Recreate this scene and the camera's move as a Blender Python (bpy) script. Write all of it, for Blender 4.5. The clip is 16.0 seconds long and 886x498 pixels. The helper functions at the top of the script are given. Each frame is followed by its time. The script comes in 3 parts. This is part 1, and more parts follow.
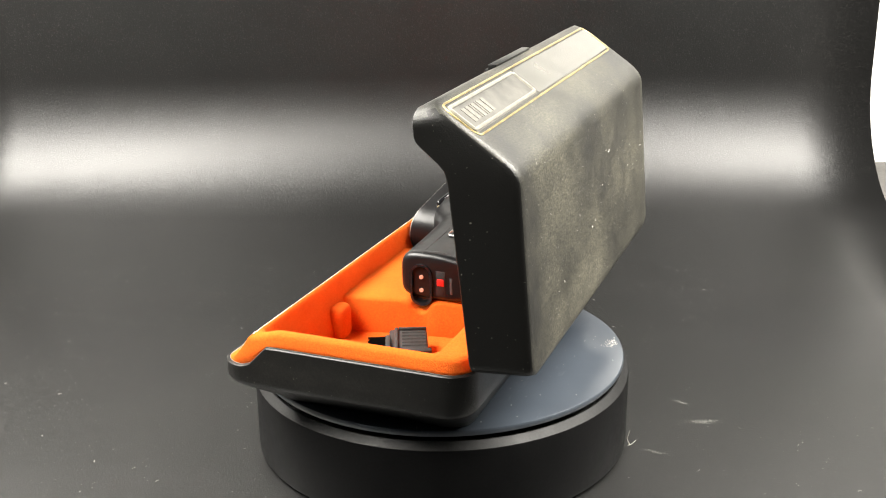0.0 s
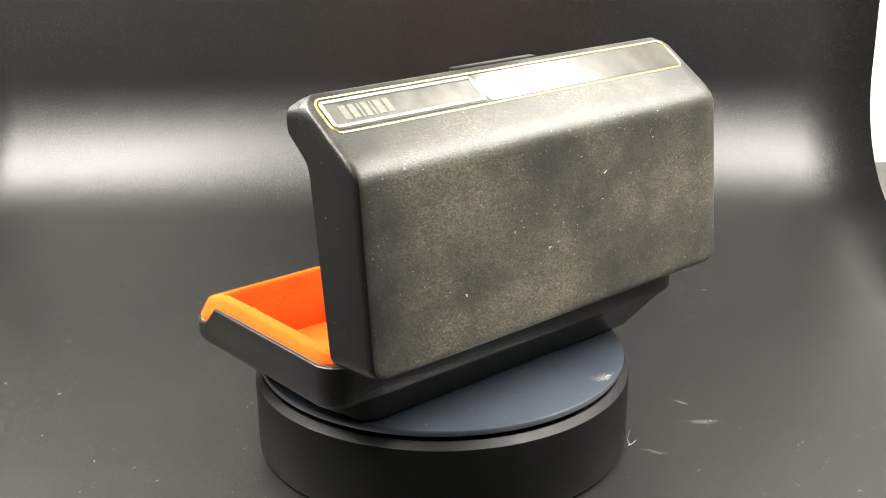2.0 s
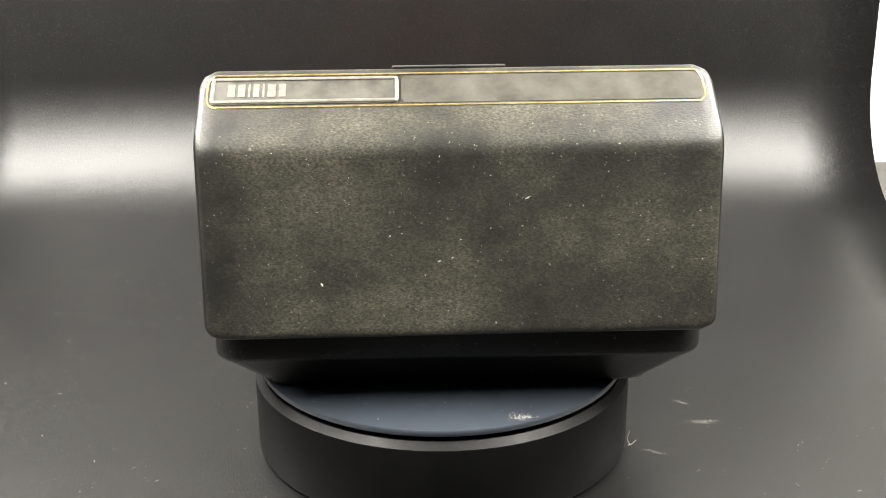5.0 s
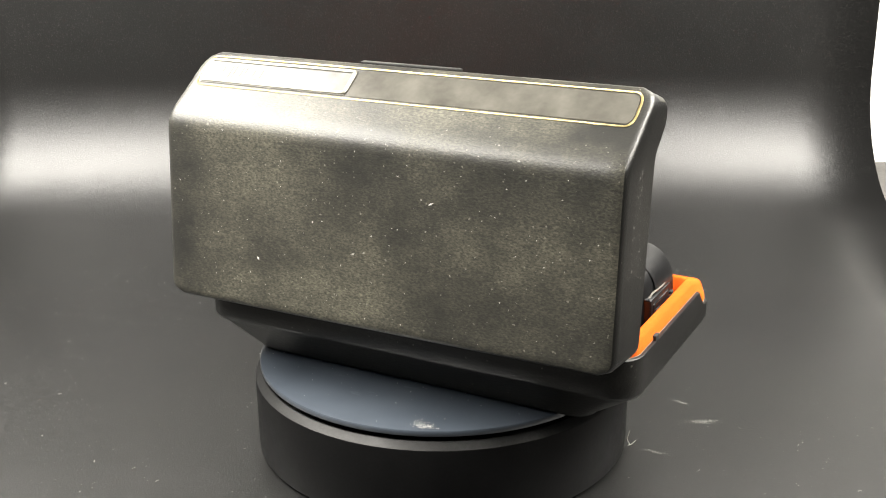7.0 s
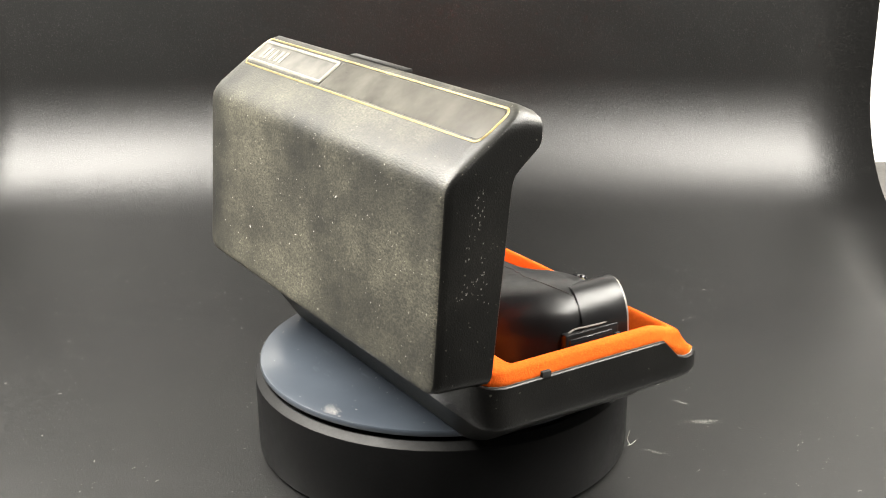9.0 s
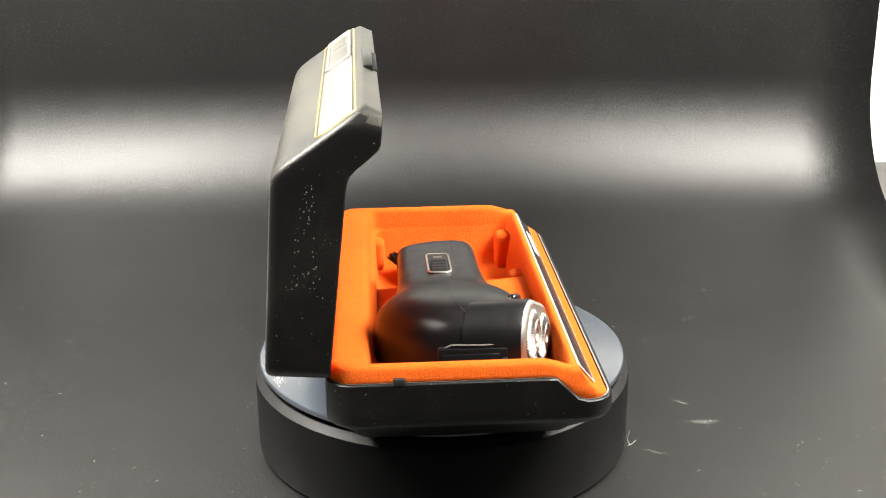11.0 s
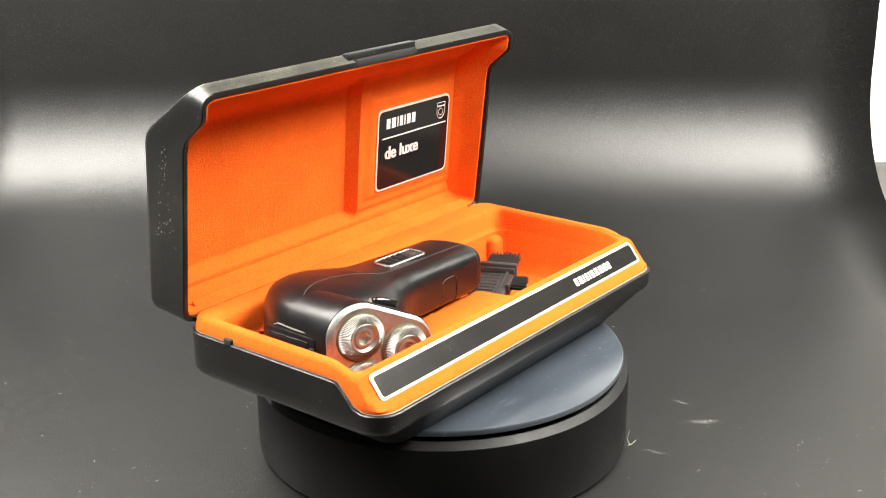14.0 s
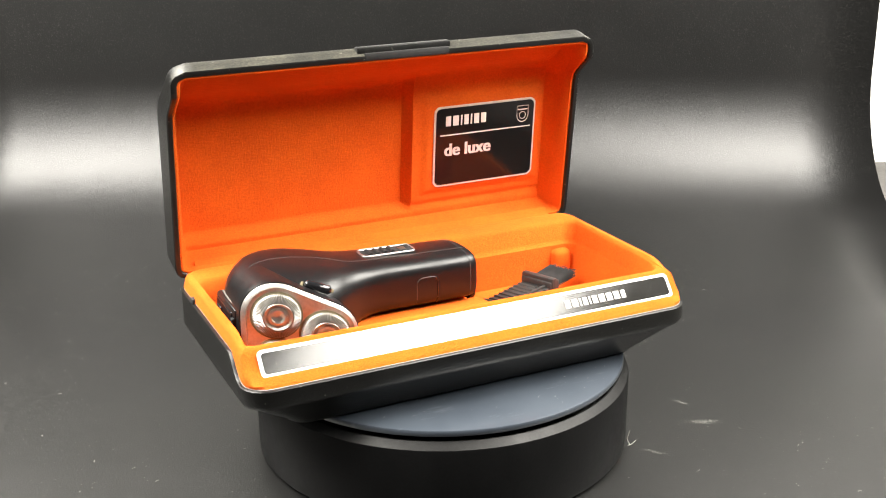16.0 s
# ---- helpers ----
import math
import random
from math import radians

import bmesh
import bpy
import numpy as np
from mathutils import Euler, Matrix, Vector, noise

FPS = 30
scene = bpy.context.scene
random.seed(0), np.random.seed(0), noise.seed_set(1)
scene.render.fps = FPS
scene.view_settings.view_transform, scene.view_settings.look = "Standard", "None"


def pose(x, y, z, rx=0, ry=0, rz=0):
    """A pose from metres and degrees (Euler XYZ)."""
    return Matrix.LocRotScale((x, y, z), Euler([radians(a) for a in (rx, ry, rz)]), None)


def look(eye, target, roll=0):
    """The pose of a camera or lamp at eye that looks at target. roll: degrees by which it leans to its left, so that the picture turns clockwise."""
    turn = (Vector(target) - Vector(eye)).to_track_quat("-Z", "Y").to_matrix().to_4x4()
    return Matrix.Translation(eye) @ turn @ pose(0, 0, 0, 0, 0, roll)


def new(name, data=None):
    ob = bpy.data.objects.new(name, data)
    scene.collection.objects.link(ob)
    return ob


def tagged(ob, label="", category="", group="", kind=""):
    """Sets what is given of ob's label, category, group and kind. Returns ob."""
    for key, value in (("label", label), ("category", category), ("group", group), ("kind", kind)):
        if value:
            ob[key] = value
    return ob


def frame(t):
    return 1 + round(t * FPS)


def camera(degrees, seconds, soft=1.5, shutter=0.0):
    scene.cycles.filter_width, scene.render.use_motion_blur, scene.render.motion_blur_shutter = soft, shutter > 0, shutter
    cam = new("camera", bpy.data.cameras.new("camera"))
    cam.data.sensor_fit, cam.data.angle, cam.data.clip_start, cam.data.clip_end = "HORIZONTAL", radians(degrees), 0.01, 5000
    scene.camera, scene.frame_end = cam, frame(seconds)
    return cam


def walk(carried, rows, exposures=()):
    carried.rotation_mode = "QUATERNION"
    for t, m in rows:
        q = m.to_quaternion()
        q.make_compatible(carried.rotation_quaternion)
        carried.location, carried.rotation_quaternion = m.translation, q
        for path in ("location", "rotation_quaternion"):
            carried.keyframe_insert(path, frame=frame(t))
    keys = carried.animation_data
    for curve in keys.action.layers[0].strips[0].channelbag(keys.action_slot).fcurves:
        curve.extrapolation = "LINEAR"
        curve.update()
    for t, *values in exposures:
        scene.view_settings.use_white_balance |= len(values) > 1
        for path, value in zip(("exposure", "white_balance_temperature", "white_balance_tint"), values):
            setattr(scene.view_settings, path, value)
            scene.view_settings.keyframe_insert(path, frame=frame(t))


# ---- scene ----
cam = camera(41.77, 16.0, soft=1.1)
EYE = Vector((0.0, -0.460, 0.2419))
PITCH, YAW = radians(19.0), radians(0.111)
AIM = EYE + Vector((math.sin(YAW) * math.cos(PITCH), math.cos(YAW) * math.cos(PITCH), -math.sin(PITCH)))
walk(cam, [(0.0, look(EYE, AIM, -0.524)), (16.0, look(EYE, AIM, -0.524))], exposures=((0.0, 0.0), (16.0, 0.0)))

# turn of the platter: seconds, degrees
TURN = ((0.0, 248.1), (1.0, 233.6), (2.0, 220.35), (3.0, 207.75), (4.0, 194.85), (6.5, 159.2), (7.5, 144.0), (8.5, 128.95),
        (9.2, 118.95), (11.5, 86.3), (12.5, 72.25), (13.5, 58.3), (14.5, 45.2), (15.2, 36.0), (16.0, 25.5))

# ---- light: two strip panels under the light box roof, plus an added outer pair ----
world = bpy.data.worlds.new("room")
scene.world = world
world.use_nodes = True
world.node_tree.nodes["Background"].inputs[0].default_value = (0.75, 0.85, 1.0, 1)
world.node_tree.nodes["Background"].inputs[1].default_value = 0.012


def strip_light(x, y, across, along_y, power):
    lamp = bpy.data.lights.new("strip_light", "AREA")
    lamp.shape, lamp.size, lamp.size_y, lamp.energy, lamp.color = "RECTANGLE", across, along_y, power, (1.0, 0.96, 0.88)
    ob = new("strip_light", lamp)
    ob.matrix_world = look((x, y, 0.478), (x, y, 0.0))
    return ob


for side in (-1, 1):
    strip_light(side * 0.335, -0.06, 0.24, 0.56, 15.3 - 0.9 * side)
    # outer pair: added to carry the sheet's highlight band out to its edges
    strip_light(side * 0.529, 0.10, 0.145, 0.24, 4.2 - 0.2 * side)


# ---- materials ----
def shader(name, rough=0.5, metal=0.0, spec=0.5):
    m = bpy.data.materials.new(name)
    m.use_nodes = True
    b = m.node_tree.nodes["Principled BSDF"]
    b.inputs["Roughness"].default_value, b.inputs["Metallic"].default_value = rough, metal
    b.inputs["Specular IOR Level"].default_value = spec
    return m, m.node_tree, b


def noise_tex(nt, scale, detail=4.0, rough=0.6, stretch=None):
    c = nt.nodes.new("ShaderNodeTexCoord")
    n = nt.nodes.new("ShaderNodeTexNoise")
    n.inputs["Scale"].default_value, n.inputs["Detail"].default_value, n.inputs["Roughness"].default_value = scale, detail, rough
    if stretch:
        mp = nt.nodes.new("ShaderNodeMapping")
        mp.inputs["Scale"].default_value = stretch
        nt.links.new(c.outputs["Object"], mp.inputs["Vector"])
        nt.links.new(mp.outputs["Vector"], n.inputs["Vector"])
    else:
        nt.links.new(c.outputs["Object"], n.inputs["Vector"])
    return n.outputs["Fac"]


def ramp(nt, fac, stops):
    r = nt.nodes.new("ShaderNodeValToRGB")
    e = r.color_ramp.elements
    e[0].position, e[0].color = stops[0][0], (*stops[0][1], 1)
    e[1].position, e[1].color = stops[-1][0], (*stops[-1][1], 1)
    for p, c in stops[1:-1]:
        e.new(p).color = (*c, 1)
    nt.links.new(fac, r.inputs["Fac"])
    return r.outputs["Color"]


def mixed(nt, fac, a, b, mode="MIX"):
    m = nt.nodes.new("ShaderNodeMix")
    m.data_type, m.blend_type = "RGBA", mode
    for sock, v in ((m.inputs[0], fac), (m.inputs[6], a), (m.inputs[7], b)):
        if isinstance(v, (int, float)):
            sock.default_value = v
        elif isinstance(v, tuple):
            sock.default_value = (*v, 1)
        else:
            nt.links.new(v, sock)
    return m.outputs[2]


def bumped(nt, b, height, strength, dist):
    n = nt.nodes.new("ShaderNodeBump")
    n.inputs["Strength"].default_value, n.inputs["Distance"].default_value = strength, dist
    nt.links.new(height, n.inputs["Height"])
    nt.links.new(n.outputs["Normal"], b.inputs["Normal"])


def plain(name, color, rough=0.5, metal=0.0, vary=0.25, scale=400.0, bump=0.0, spec=0.5):
    m, nt, b = shader(name, rough, metal, spec)
    f = noise_tex(nt, scale)
    lo, hi = tuple(c * (1 - vary) for c in color), tuple(min(1, c * (1 + vary)) for c in color)
    nt.links.new(ramp(nt, f, ((0.3, lo), (0.7, hi))), b.inputs["Base Color"])
    r = noise_tex(nt, scale * 0.12)
    nt.links.new(ramp(nt, r, ((0.3, (rough * 0.85,) * 3), (0.7, (min(1, rough * 1.15),) * 3))), b.inputs["Roughness"])
    if bump:
        bumped(nt, b, f, bump, 0.0004)
    return m


def leatherette(name, dust, rough=0.5, fleck=0.5, lo=0.34, hi=0.66, film=0.007):
    """Grained black plastic with olive dust in patches, and light flecks."""
    m, nt, b = shader(name, rough, 0.0, 0.42)
    patches = noise_tex(nt, 17.0, 7.0, 0.62)
    smear = noise_tex(nt, 70.0, 6.0, 0.7, (0.6, 1.0, 1.0))
    grain = noise_tex(nt, 1700.0, 2.0, 0.6, (0.5, 1.0, 1.0))
    mid = noise_tex(nt, 750.0, 4.0, 0.75)
    fine = noise_tex(nt, 700.0, 1.0, 0.5)
    d1 = ramp(nt, patches, ((lo, (0.04,) * 3), (hi, (1, 1, 1))))
    d2 = ramp(nt, smear, ((0.28, (0.3,) * 3), (0.72, (1, 1, 1))))
    d3 = ramp(nt, grain, ((0.35, (0.22,) * 3), (0.66, (1, 1, 1))))
    d4 = ramp(nt, mid, ((0.32, (0.42,) * 3), (0.70, (1, 1, 1))))
    k = mixed(nt, 1.0, mixed(nt, 1.0, d1, d2, "MULTIPLY"), mixed(nt, 1.0, d3, d4, "MULTIPLY"), "MULTIPLY")
    col = mixed(nt, k, (film, film, film * 0.93), dust)
    specks = ramp(nt, fine, ((0.745, (0, 0, 0)), (0.77, (fleck,) * 3)))
    col = mixed(nt, specks, col, (0.42, 0.40, 0.34))
    nt.links.new(col, b.inputs["Base Color"])
    nt.links.new(ramp(nt, patches, ((0.3, (rough * 0.88,) * 3), (0.7, (rough * 1.2,) * 3))), b.inputs["Roughness"])
    bumped(nt, b, grain, 0.3, 0.0004)
    return m


def flock(name):
    """Orange flocked velvet lining."""
    m, nt, b = shader(name, 0.9, 0.0, 0.15)
    f1, f2 = noise_tex(nt, 1100.0, 4.0, 0.75), noise_tex(nt, 45.0, 5.0, 0.6)
    c = mixed(nt, 0.55, ramp(nt, f1, ((0.3, (0.50, 0.068, 0.007)), (0.7, (0.90, 0.172, 0.014)))),
              ramp(nt, f2, ((0.3, (0.66, 0.092, 0.008)), (0.7, (0.83, 0.143, 0.012)))))
    nt.links.new(c, b.inputs["Base Color"])
    b.inputs["Sheen Weight"].default_value, b.inputs["Sheen Roughness"].default_value = 0.35, 0.4
    b.inputs["Sheen Tint"].default_value = (1.0, 0.34, 0.05, 1)
    bumped(nt, b, f1, 0.6, 0.0009)
    return m


def sheet_mat():
    m, nt, b = shader("black_pvc", 0.5, 0.0, 0.57)
    big, fine = noise_tex(nt, 9.0, 5.0), noise_tex(nt, 1050.0, 4.0, 0.75)
    c = mixed(nt, 0.5, ramp(nt, big, ((0.3, (0.002,) * 3), (0.7, (0.0045, 0.0045, 0.0042)))), ramp(nt, fine, ((0.42, (0.002,) * 3), (0.57, (0.006,) * 3), (0.68, (0.05, 0.047, 0.044)))))
    nt.links.new(c, b.inputs["Base Color"])
    nt.links.new(ramp(nt, big, ((0.3, (0.35,) * 3), (0.7, (0.39,) * 3))), b.inputs["Roughness"])
    bumped(nt, b, fine, 0.6, 0.0003)
    return m


def platter_mat():
    """Blue-black glossy film with wiped smears and scratches."""
    m, nt, b = shader("platter_gloss", 0.15, 0.0, 0.9)
    big, streak = noise_tex(nt, 18.0, 5.0), noise_tex(nt, 90.0, 6.0, 0.7, (0.35, 1.3, 1.0))
    smear = ramp(nt, streak, ((0.60, (0, 0, 0)), (0.82, (0.5,) * 3)))
    c = mixed(nt, smear, ramp(nt, big, ((0.3, (0.040, 0.049, 0.063)), (0.7, (0.060, 0.072, 0.090)))), (0.24, 0.26, 0.29))
    nt.links.new(c, b.inputs["Base Color"])
    nt.links.new(ramp(nt, big, ((0.3, (0.17,) * 3), (0.7, (0.25,) * 3))), b.inputs["Roughness"])
    b.inputs["Coat Weight"].default_value, b.inputs["Coat Roughness"].default_value = 0.7, 0.3
    return m


def dusty_gloss():
    """Glossy black strip with fine dust specks."""
    m, nt, b = shader("label_black_gloss", 0.14)
    fine, broad = noise_tex(nt, 1900.0, 2.0, 0.6), noise_tex(nt, 60.0, 4.0)
    d = mixed(nt, 1.0, ramp(nt, fine, ((0.66, (0, 0, 0)), (0.76, (1, 1, 1)))), ramp(nt, broad, ((0.35, (0.2,) * 3), (0.7, (1, 1, 1)))), "MULTIPLY")
    nt.links.new(mixed(nt, d, (0.014, 0.0135, 0.0125), (0.30, 0.27, 0.21)), b.inputs["Base Color"])
    nt.links.new(ramp(nt, broad, ((0.3, (0.12,) * 3), (0.7, (0.17,) * 3))), b.inputs["Roughness"])
    return m


LID_BLACK = leatherette("dusty_black_plastic", (0.25, 0.235, 0.172), 0.41, 0.35, 0.38, 0.66, 0.020)
SHELL_BLACK = leatherette("worn_black_plastic", (0.06, 0.057, 0.05), 0.36, 0.25, 0.48, 0.85, 0.005)
ORANGE = flock("orange_flock")
SHEET = sheet_mat()
PLATTER = platter_mat()
BASE_BLACK = plain("satin_black_plastic", (0.004, 0.004, 0.0042), 0.38, vary=0.3, scale=900, bump=0.1, spec=0.26)
RIM_BLACK = plain("grey_black_rim", (0.012, 0.012, 0.012), 0.5, vary=0.3, scale=700, bump=0.15, spec=0.3)
SHAVER_BLACK = plain("satin_shaver_plastic", (0.006, 0.006, 0.0065), 0.34, vary=0.2, scale=1200, bump=0.04, spec=0.36)
GLOSS_BLACK = plain("gloss_black", (0.010, 0.010, 0.011), 0.12, vary=0.2, scale=300)
DARK = plain("matt_black", (0.01, 0.01, 0.01), 0.7, vary=0.3)
CHROME = plain("brushed_chrome", (0.50, 0.48, 0.44), 0.42, 1.0, vary=0.08, scale=500)
STEEL = plain("satin_steel", (0.50, 0.48, 0.45), 0.48, 1.0, vary=0.12, scale=700, bump=0.05)
GOLD = plain("tarnished_gold", (0.42, 0.33, 0.15), 0.38, 0.6, vary=0.35, scale=300)
SILVER = plain("silver_print", (0.75, 0.74, 0.70), 0.35, 0.3, vary=0.1, scale=300)
DULL = plain("dull_silver", (0.28, 0.27, 0.23), 0.45, 0.3, vary=0.2, scale=300)
FADED = plain("faded_print", (0.17, 0.165, 0.14), 0.5, vary=0.3, scale=500)
WHITE_INK = plain("white_ink", (0.78, 0.74, 0.70), 0.5, vary=0.06)
PINK_INK = plain("pale_pink_ink", (0.80, 0.62, 0.58), 0.5, vary=0.06)
CARD = plain("black_card_gloss", (0.008, 0.0075, 0.0075), 0.12, vary=0.2, spec=0.38)
FOIL = dusty_gloss()
EDGE = plain("cut_edge_grey", (0.22, 0.205, 0.18), 0.6, vary=0.3, scale=300)
RED = plain("red_plastic", (0.55, 0.02, 0.015), 0.35)
BRASS = plain("copper_pin", (0.80, 0.60, 0.48), 0.35, 0.5)
BRUSH_GREY = plain("dark_grey_plastic", (0.022, 0.021, 0.020), 0.5, vary=0.3, bump=0.1)
BRISTLE = plain("black_bristle", (0.005, 0.005, 0.005), 0.6, spec=0.25)
BOX_WHITE = plain("white_fabric", (0.82, 0.82, 0.80), 0.8, vary=0.04, scale=200)
# for the unseen walls and roof added to cut bounce and reflections
BLOCKER_BLACK = plain("light_blocker_black", (0.02, 0.02, 0.02), 0.9, vary=0.2, scale=300)
GRIME = plain("brown_grime", (0.13, 0.105, 0.055), 0.7, vary=0.4, scale=900)
SLOT = plain("dark_steel", (0.20, 0.185, 0.15), 0.4, 0.9, vary=0.2, scale=900)
SCUFF = plain("grey_scuff", (0.20, 0.195, 0.18), 0.8, vary=0.4, scale=900)
LINT = plain("grey_lint", (0.42, 0.41, 0.38), 0.8, vary=0.5, scale=900)
DUST = plain("pale_dust", (0.5, 0.48, 0.44), 0.8, vary=0.4, scale=900)

# ---- mesh helpers (millimetres, z from the table) ----
DECK = 39.3


def verts_mm(bm, pts, lift=0.0):
    return [bm.verts.new((x / 1000, y / 1000, (z - lift) / 1000)) for x, y, z in pts]


def part(name, bm, material, parent, label="", smooth=40):
    bmesh.ops.recalc_face_normals(bm, faces=bm.faces)
    me = bpy.data.meshes.new(name)
    bm.to_mesh(me)
    bm.free()
    me.materials.append(material)
    if smooth:
        for f in me.polygons:
            f.use_smooth = True
        me.set_sharp_from_angle(angle=radians(smooth))
    ob = new(name, me)
    if parent:
        ob.parent = parent
    if label:
        ob["label"] = label
    return ob


def loft(rings, lift=DECK, cap0=False, cap1=False, bm=None):
    bm = bm or bmesh.new()
    prev = first = None
    for ring in rings:
        cur = verts_mm(bm, ring, lift)
        if prev:
            n = len(cur)
            for i in range(n):
                bm.faces.new((prev[i], prev[(i + 1) % n], cur[(i + 1) % n], cur[i]))
        else:
            first = cur
        prev = cur
    if cap0:
        bm.faces.new(first[::-1])
    if cap1:
        bm.faces.new(prev)
    return bm


def outline(x0, x1, y0, y1, r, arc=6, side=14):
    """Rounded rectangle in plan, the same count of points for any size."""
    r = max(0.05, min(r, (x1 - x0) / 2 - 0.05, (y1 - y0) / 2 - 0.05))
    pts = []
    for cx, cy, a in ((x1 - r, y0 + r, -90), (x1 - r, y1 - r, 0), (x0 + r, y1 - r, 90), (x0 + r, y0 + r, 180)):
        arc_pts = [(cx + r * math.cos(radians(a + 90 * i / arc)), cy + r * math.sin(radians(a + 90 * i / arc))) for i in range(arc + 1)]
        if pts:
            px, py = pts[-1]
            pts += [(px + (arc_pts[0][0] - px) * k / side, py + (arc_pts[0][1] - py) * k / side) for k in range(1, side)]
        pts += arc_pts
    px, py = pts[-1]
    qx, qy = pts[0]
    return pts + [(px + (qx - px) * k / side, py + (qy - py) * k / side) for k in range(1, side)]


def block(x0, x1, y0, y1, z0, z1, bevel=1.0, lift=DECK, seg=2, bm=None):
    own = bm is None
    bm = bm or bmesh.new()
    v = verts_mm(bm, [(x, y, z) for z in (z0, z1) for x, y in ((x0, y0), (x1, y0), (x1, y1), (x0, y1))], lift)
    fs = [bm.faces.new([v[i] for i in q]) for q in ((3, 2, 1, 0), (4, 5, 6, 7), (0, 1, 5, 4), (1, 2, 6, 5), (2, 3, 7, 6), (3, 0, 4, 7))]
    if bevel and own:
        bmesh.ops.bevel(bm, geom=list(bm.edges), offset=bevel / 1000, segments=seg, affect="EDGES", profile=0.5)
    return bm


def tube(pts, r, closed=False, lift=DECK, sides=6, bm=None):
    """A thin round bead along a line of points."""
    bm = bm or bmesh.new()
    n = len(pts)
    P = [Vector(p) for p in pts]
    rings = []
    for i in range(n):
        a, b = P[(i - 1) % n] if closed or i else P[0], P[(i + 1) % n] if closed or i < n - 1 else P[-1]
        d = (b - a).normalized()
        u = d.orthogonal().normalized() if abs(d.z) > 0.95 else d.cross(Vector((0, 0, 1))).normalized()
        w = d.cross(u)
        rings.append(verts_mm(bm, [P[i] + r * (math.cos(k * math.tau / sides) * u + math.sin(k * math.tau / sides) * w) for k in range(sides)], lift))
    for i in range(n if closed else n - 1):
        a, b = rings[i], rings[(i + 1) % n]
        for k in range(sides):
            bm.faces.new((a[k], a[(k + 1) % sides], b[(k + 1) % sides], b[k]))
    if not closed:
        bm.faces.new(rings[0][::-1])
        bm.faces.new(rings[-1])
    return bm


def thing(name, label, category, z=DECK, kind="", group=""):
    ob = new(name)
    ob.location = (0, 0, z / 1000)
    ob.empty_display_size = 0.02
    return tagged(ob, label, category, group, kind)


def smooth_step(a, b, x):
    t = max(0.0, min(1.0, (x - a) / (b - a)))
    return t * t * (3 - 2 * t)


# ---- the light box and the black sheet ----
def slab(name, lo, hi, material, label, category):
    bm = block(lo[0], hi[0], lo[1], hi[1], lo[2], hi[2], 0, 0)
    return tagged(part(name, bm, material, None, "", 0), label, category, "", "structure")


slab("floor", (-1500, -1500, -30), (1500, 1500, -6), plain("table_grey", (0.09, 0.085, 0.08), 0.6), "grey table top under the light box", "table")
# black side walls: unseen, added so that glossy faces reflect dark
slab("unseen_wall_left", (-632, -350, -6), (-620, 480, 530), BLOCKER_BLACK, "unseen black side wall added to keep reflections dark", "wall")
slab("unseen_wall_right", (620, -350, -6), (632, 480, 530), BLOCKER_BLACK, "unseen black side wall added to keep reflections dark", "wall")
slab("wall_back", (-440, 470, -6), (440, 480, 520), BOX_WHITE, "white fabric back wall of a photo light box", "wall")
# black strips: unseen, added so the front label does not mirror white wall
slab("blocker_back_left", (-620, 470, -6), (-440, 480, 520), BLOCKER_BLACK, "unseen black strip added beside the white back wall to darken reflections", "wall")
slab("blocker_back_right", (440, 470, -6), (620, 480, 520), BLOCKER_BLACK, "unseen black strip added beside the white back wall to darken reflections", "wall")
# black roof: unseen, added to darken what shows between the strip reflections
slab("ceiling", (-620, -350, 520), (620, 470, 530), BLOCKER_BLACK, "unseen black roof added to keep reflections from above dark", "ceiling")

SHEET_X = (-334, 289)
RISE, BEND_Y, BEND_R = 0.00125, 250, 85.0


def sheet_z(y):
    """Height of the sheet where it begins to rise."""
    return RISE * max(0.0, y - 125) ** 2


def sheet():
    line = [(-520 + 645 * i / 12, 0.0) for i in range(13)]
    line += [(y, sheet_z(y)) for y in range(131, BEND_Y - 1, 6)]
    first = math.degrees(math.atan(2 * RISE * (BEND_Y - 125)))
    cy, cz = BEND_Y - BEND_R * math.sin(radians(first)), sheet_z(BEND_Y) + BEND_R * math.cos(radians(first))
    line += [(cy + BEND_R * math.sin(radians(first + (90 - first) * k / 36)), cz - BEND_R * math.cos(radians(first + (90 - first) * k / 36))) for k in range(37)]
    line += [(cy + BEND_R + k / 90, cz + k) for k in (15, 30, 45, 57, 64, 65.5, 66)]
    bm = bmesh.new()
    rows = []
    for y, z in line:
        rows.append(verts_mm(bm, [(SHEET_X[0] + (SHEET_X[1] - SHEET_X[0]) * i / 12, y, z) for i in range(13)]))
    for a, b in zip(rows, rows[1:]):
        for i in range(12):
            bm.faces.new((a[i], a[i + 1], b[i + 1], b[i]))
    ob = part("backdrop", bm, SHEET, None, "", 60)
    s = ob.modifiers.new("thickness", "SOLIDIFY")
    s.thickness, s.offset = 0.002, 1.0 if ob.data.polygons[0].normal.z < 0 else -1.0
    return tagged(ob, "dusty black plastic sheet curving up behind the turntable", "backdrop", "", "structure")


sheet()


# ---- turntable ----
def circle(r, z, n=96):
    return [(r * math.cos(math.tau * i / n), r * math.sin(math.tau * i / n), z) for i in range(n)]


turntable = thing("turntable", "black round motorised display turntable standing on the sheet", "turntable", 0)
part("base", loft([circle(r, z) for r, z in ((78.5, 0.3), (79.6, 1.2), (79.9, 3), (80.0, 31.4), (79.7, 32.1))], 0, True), BASE_BLACK, turntable)
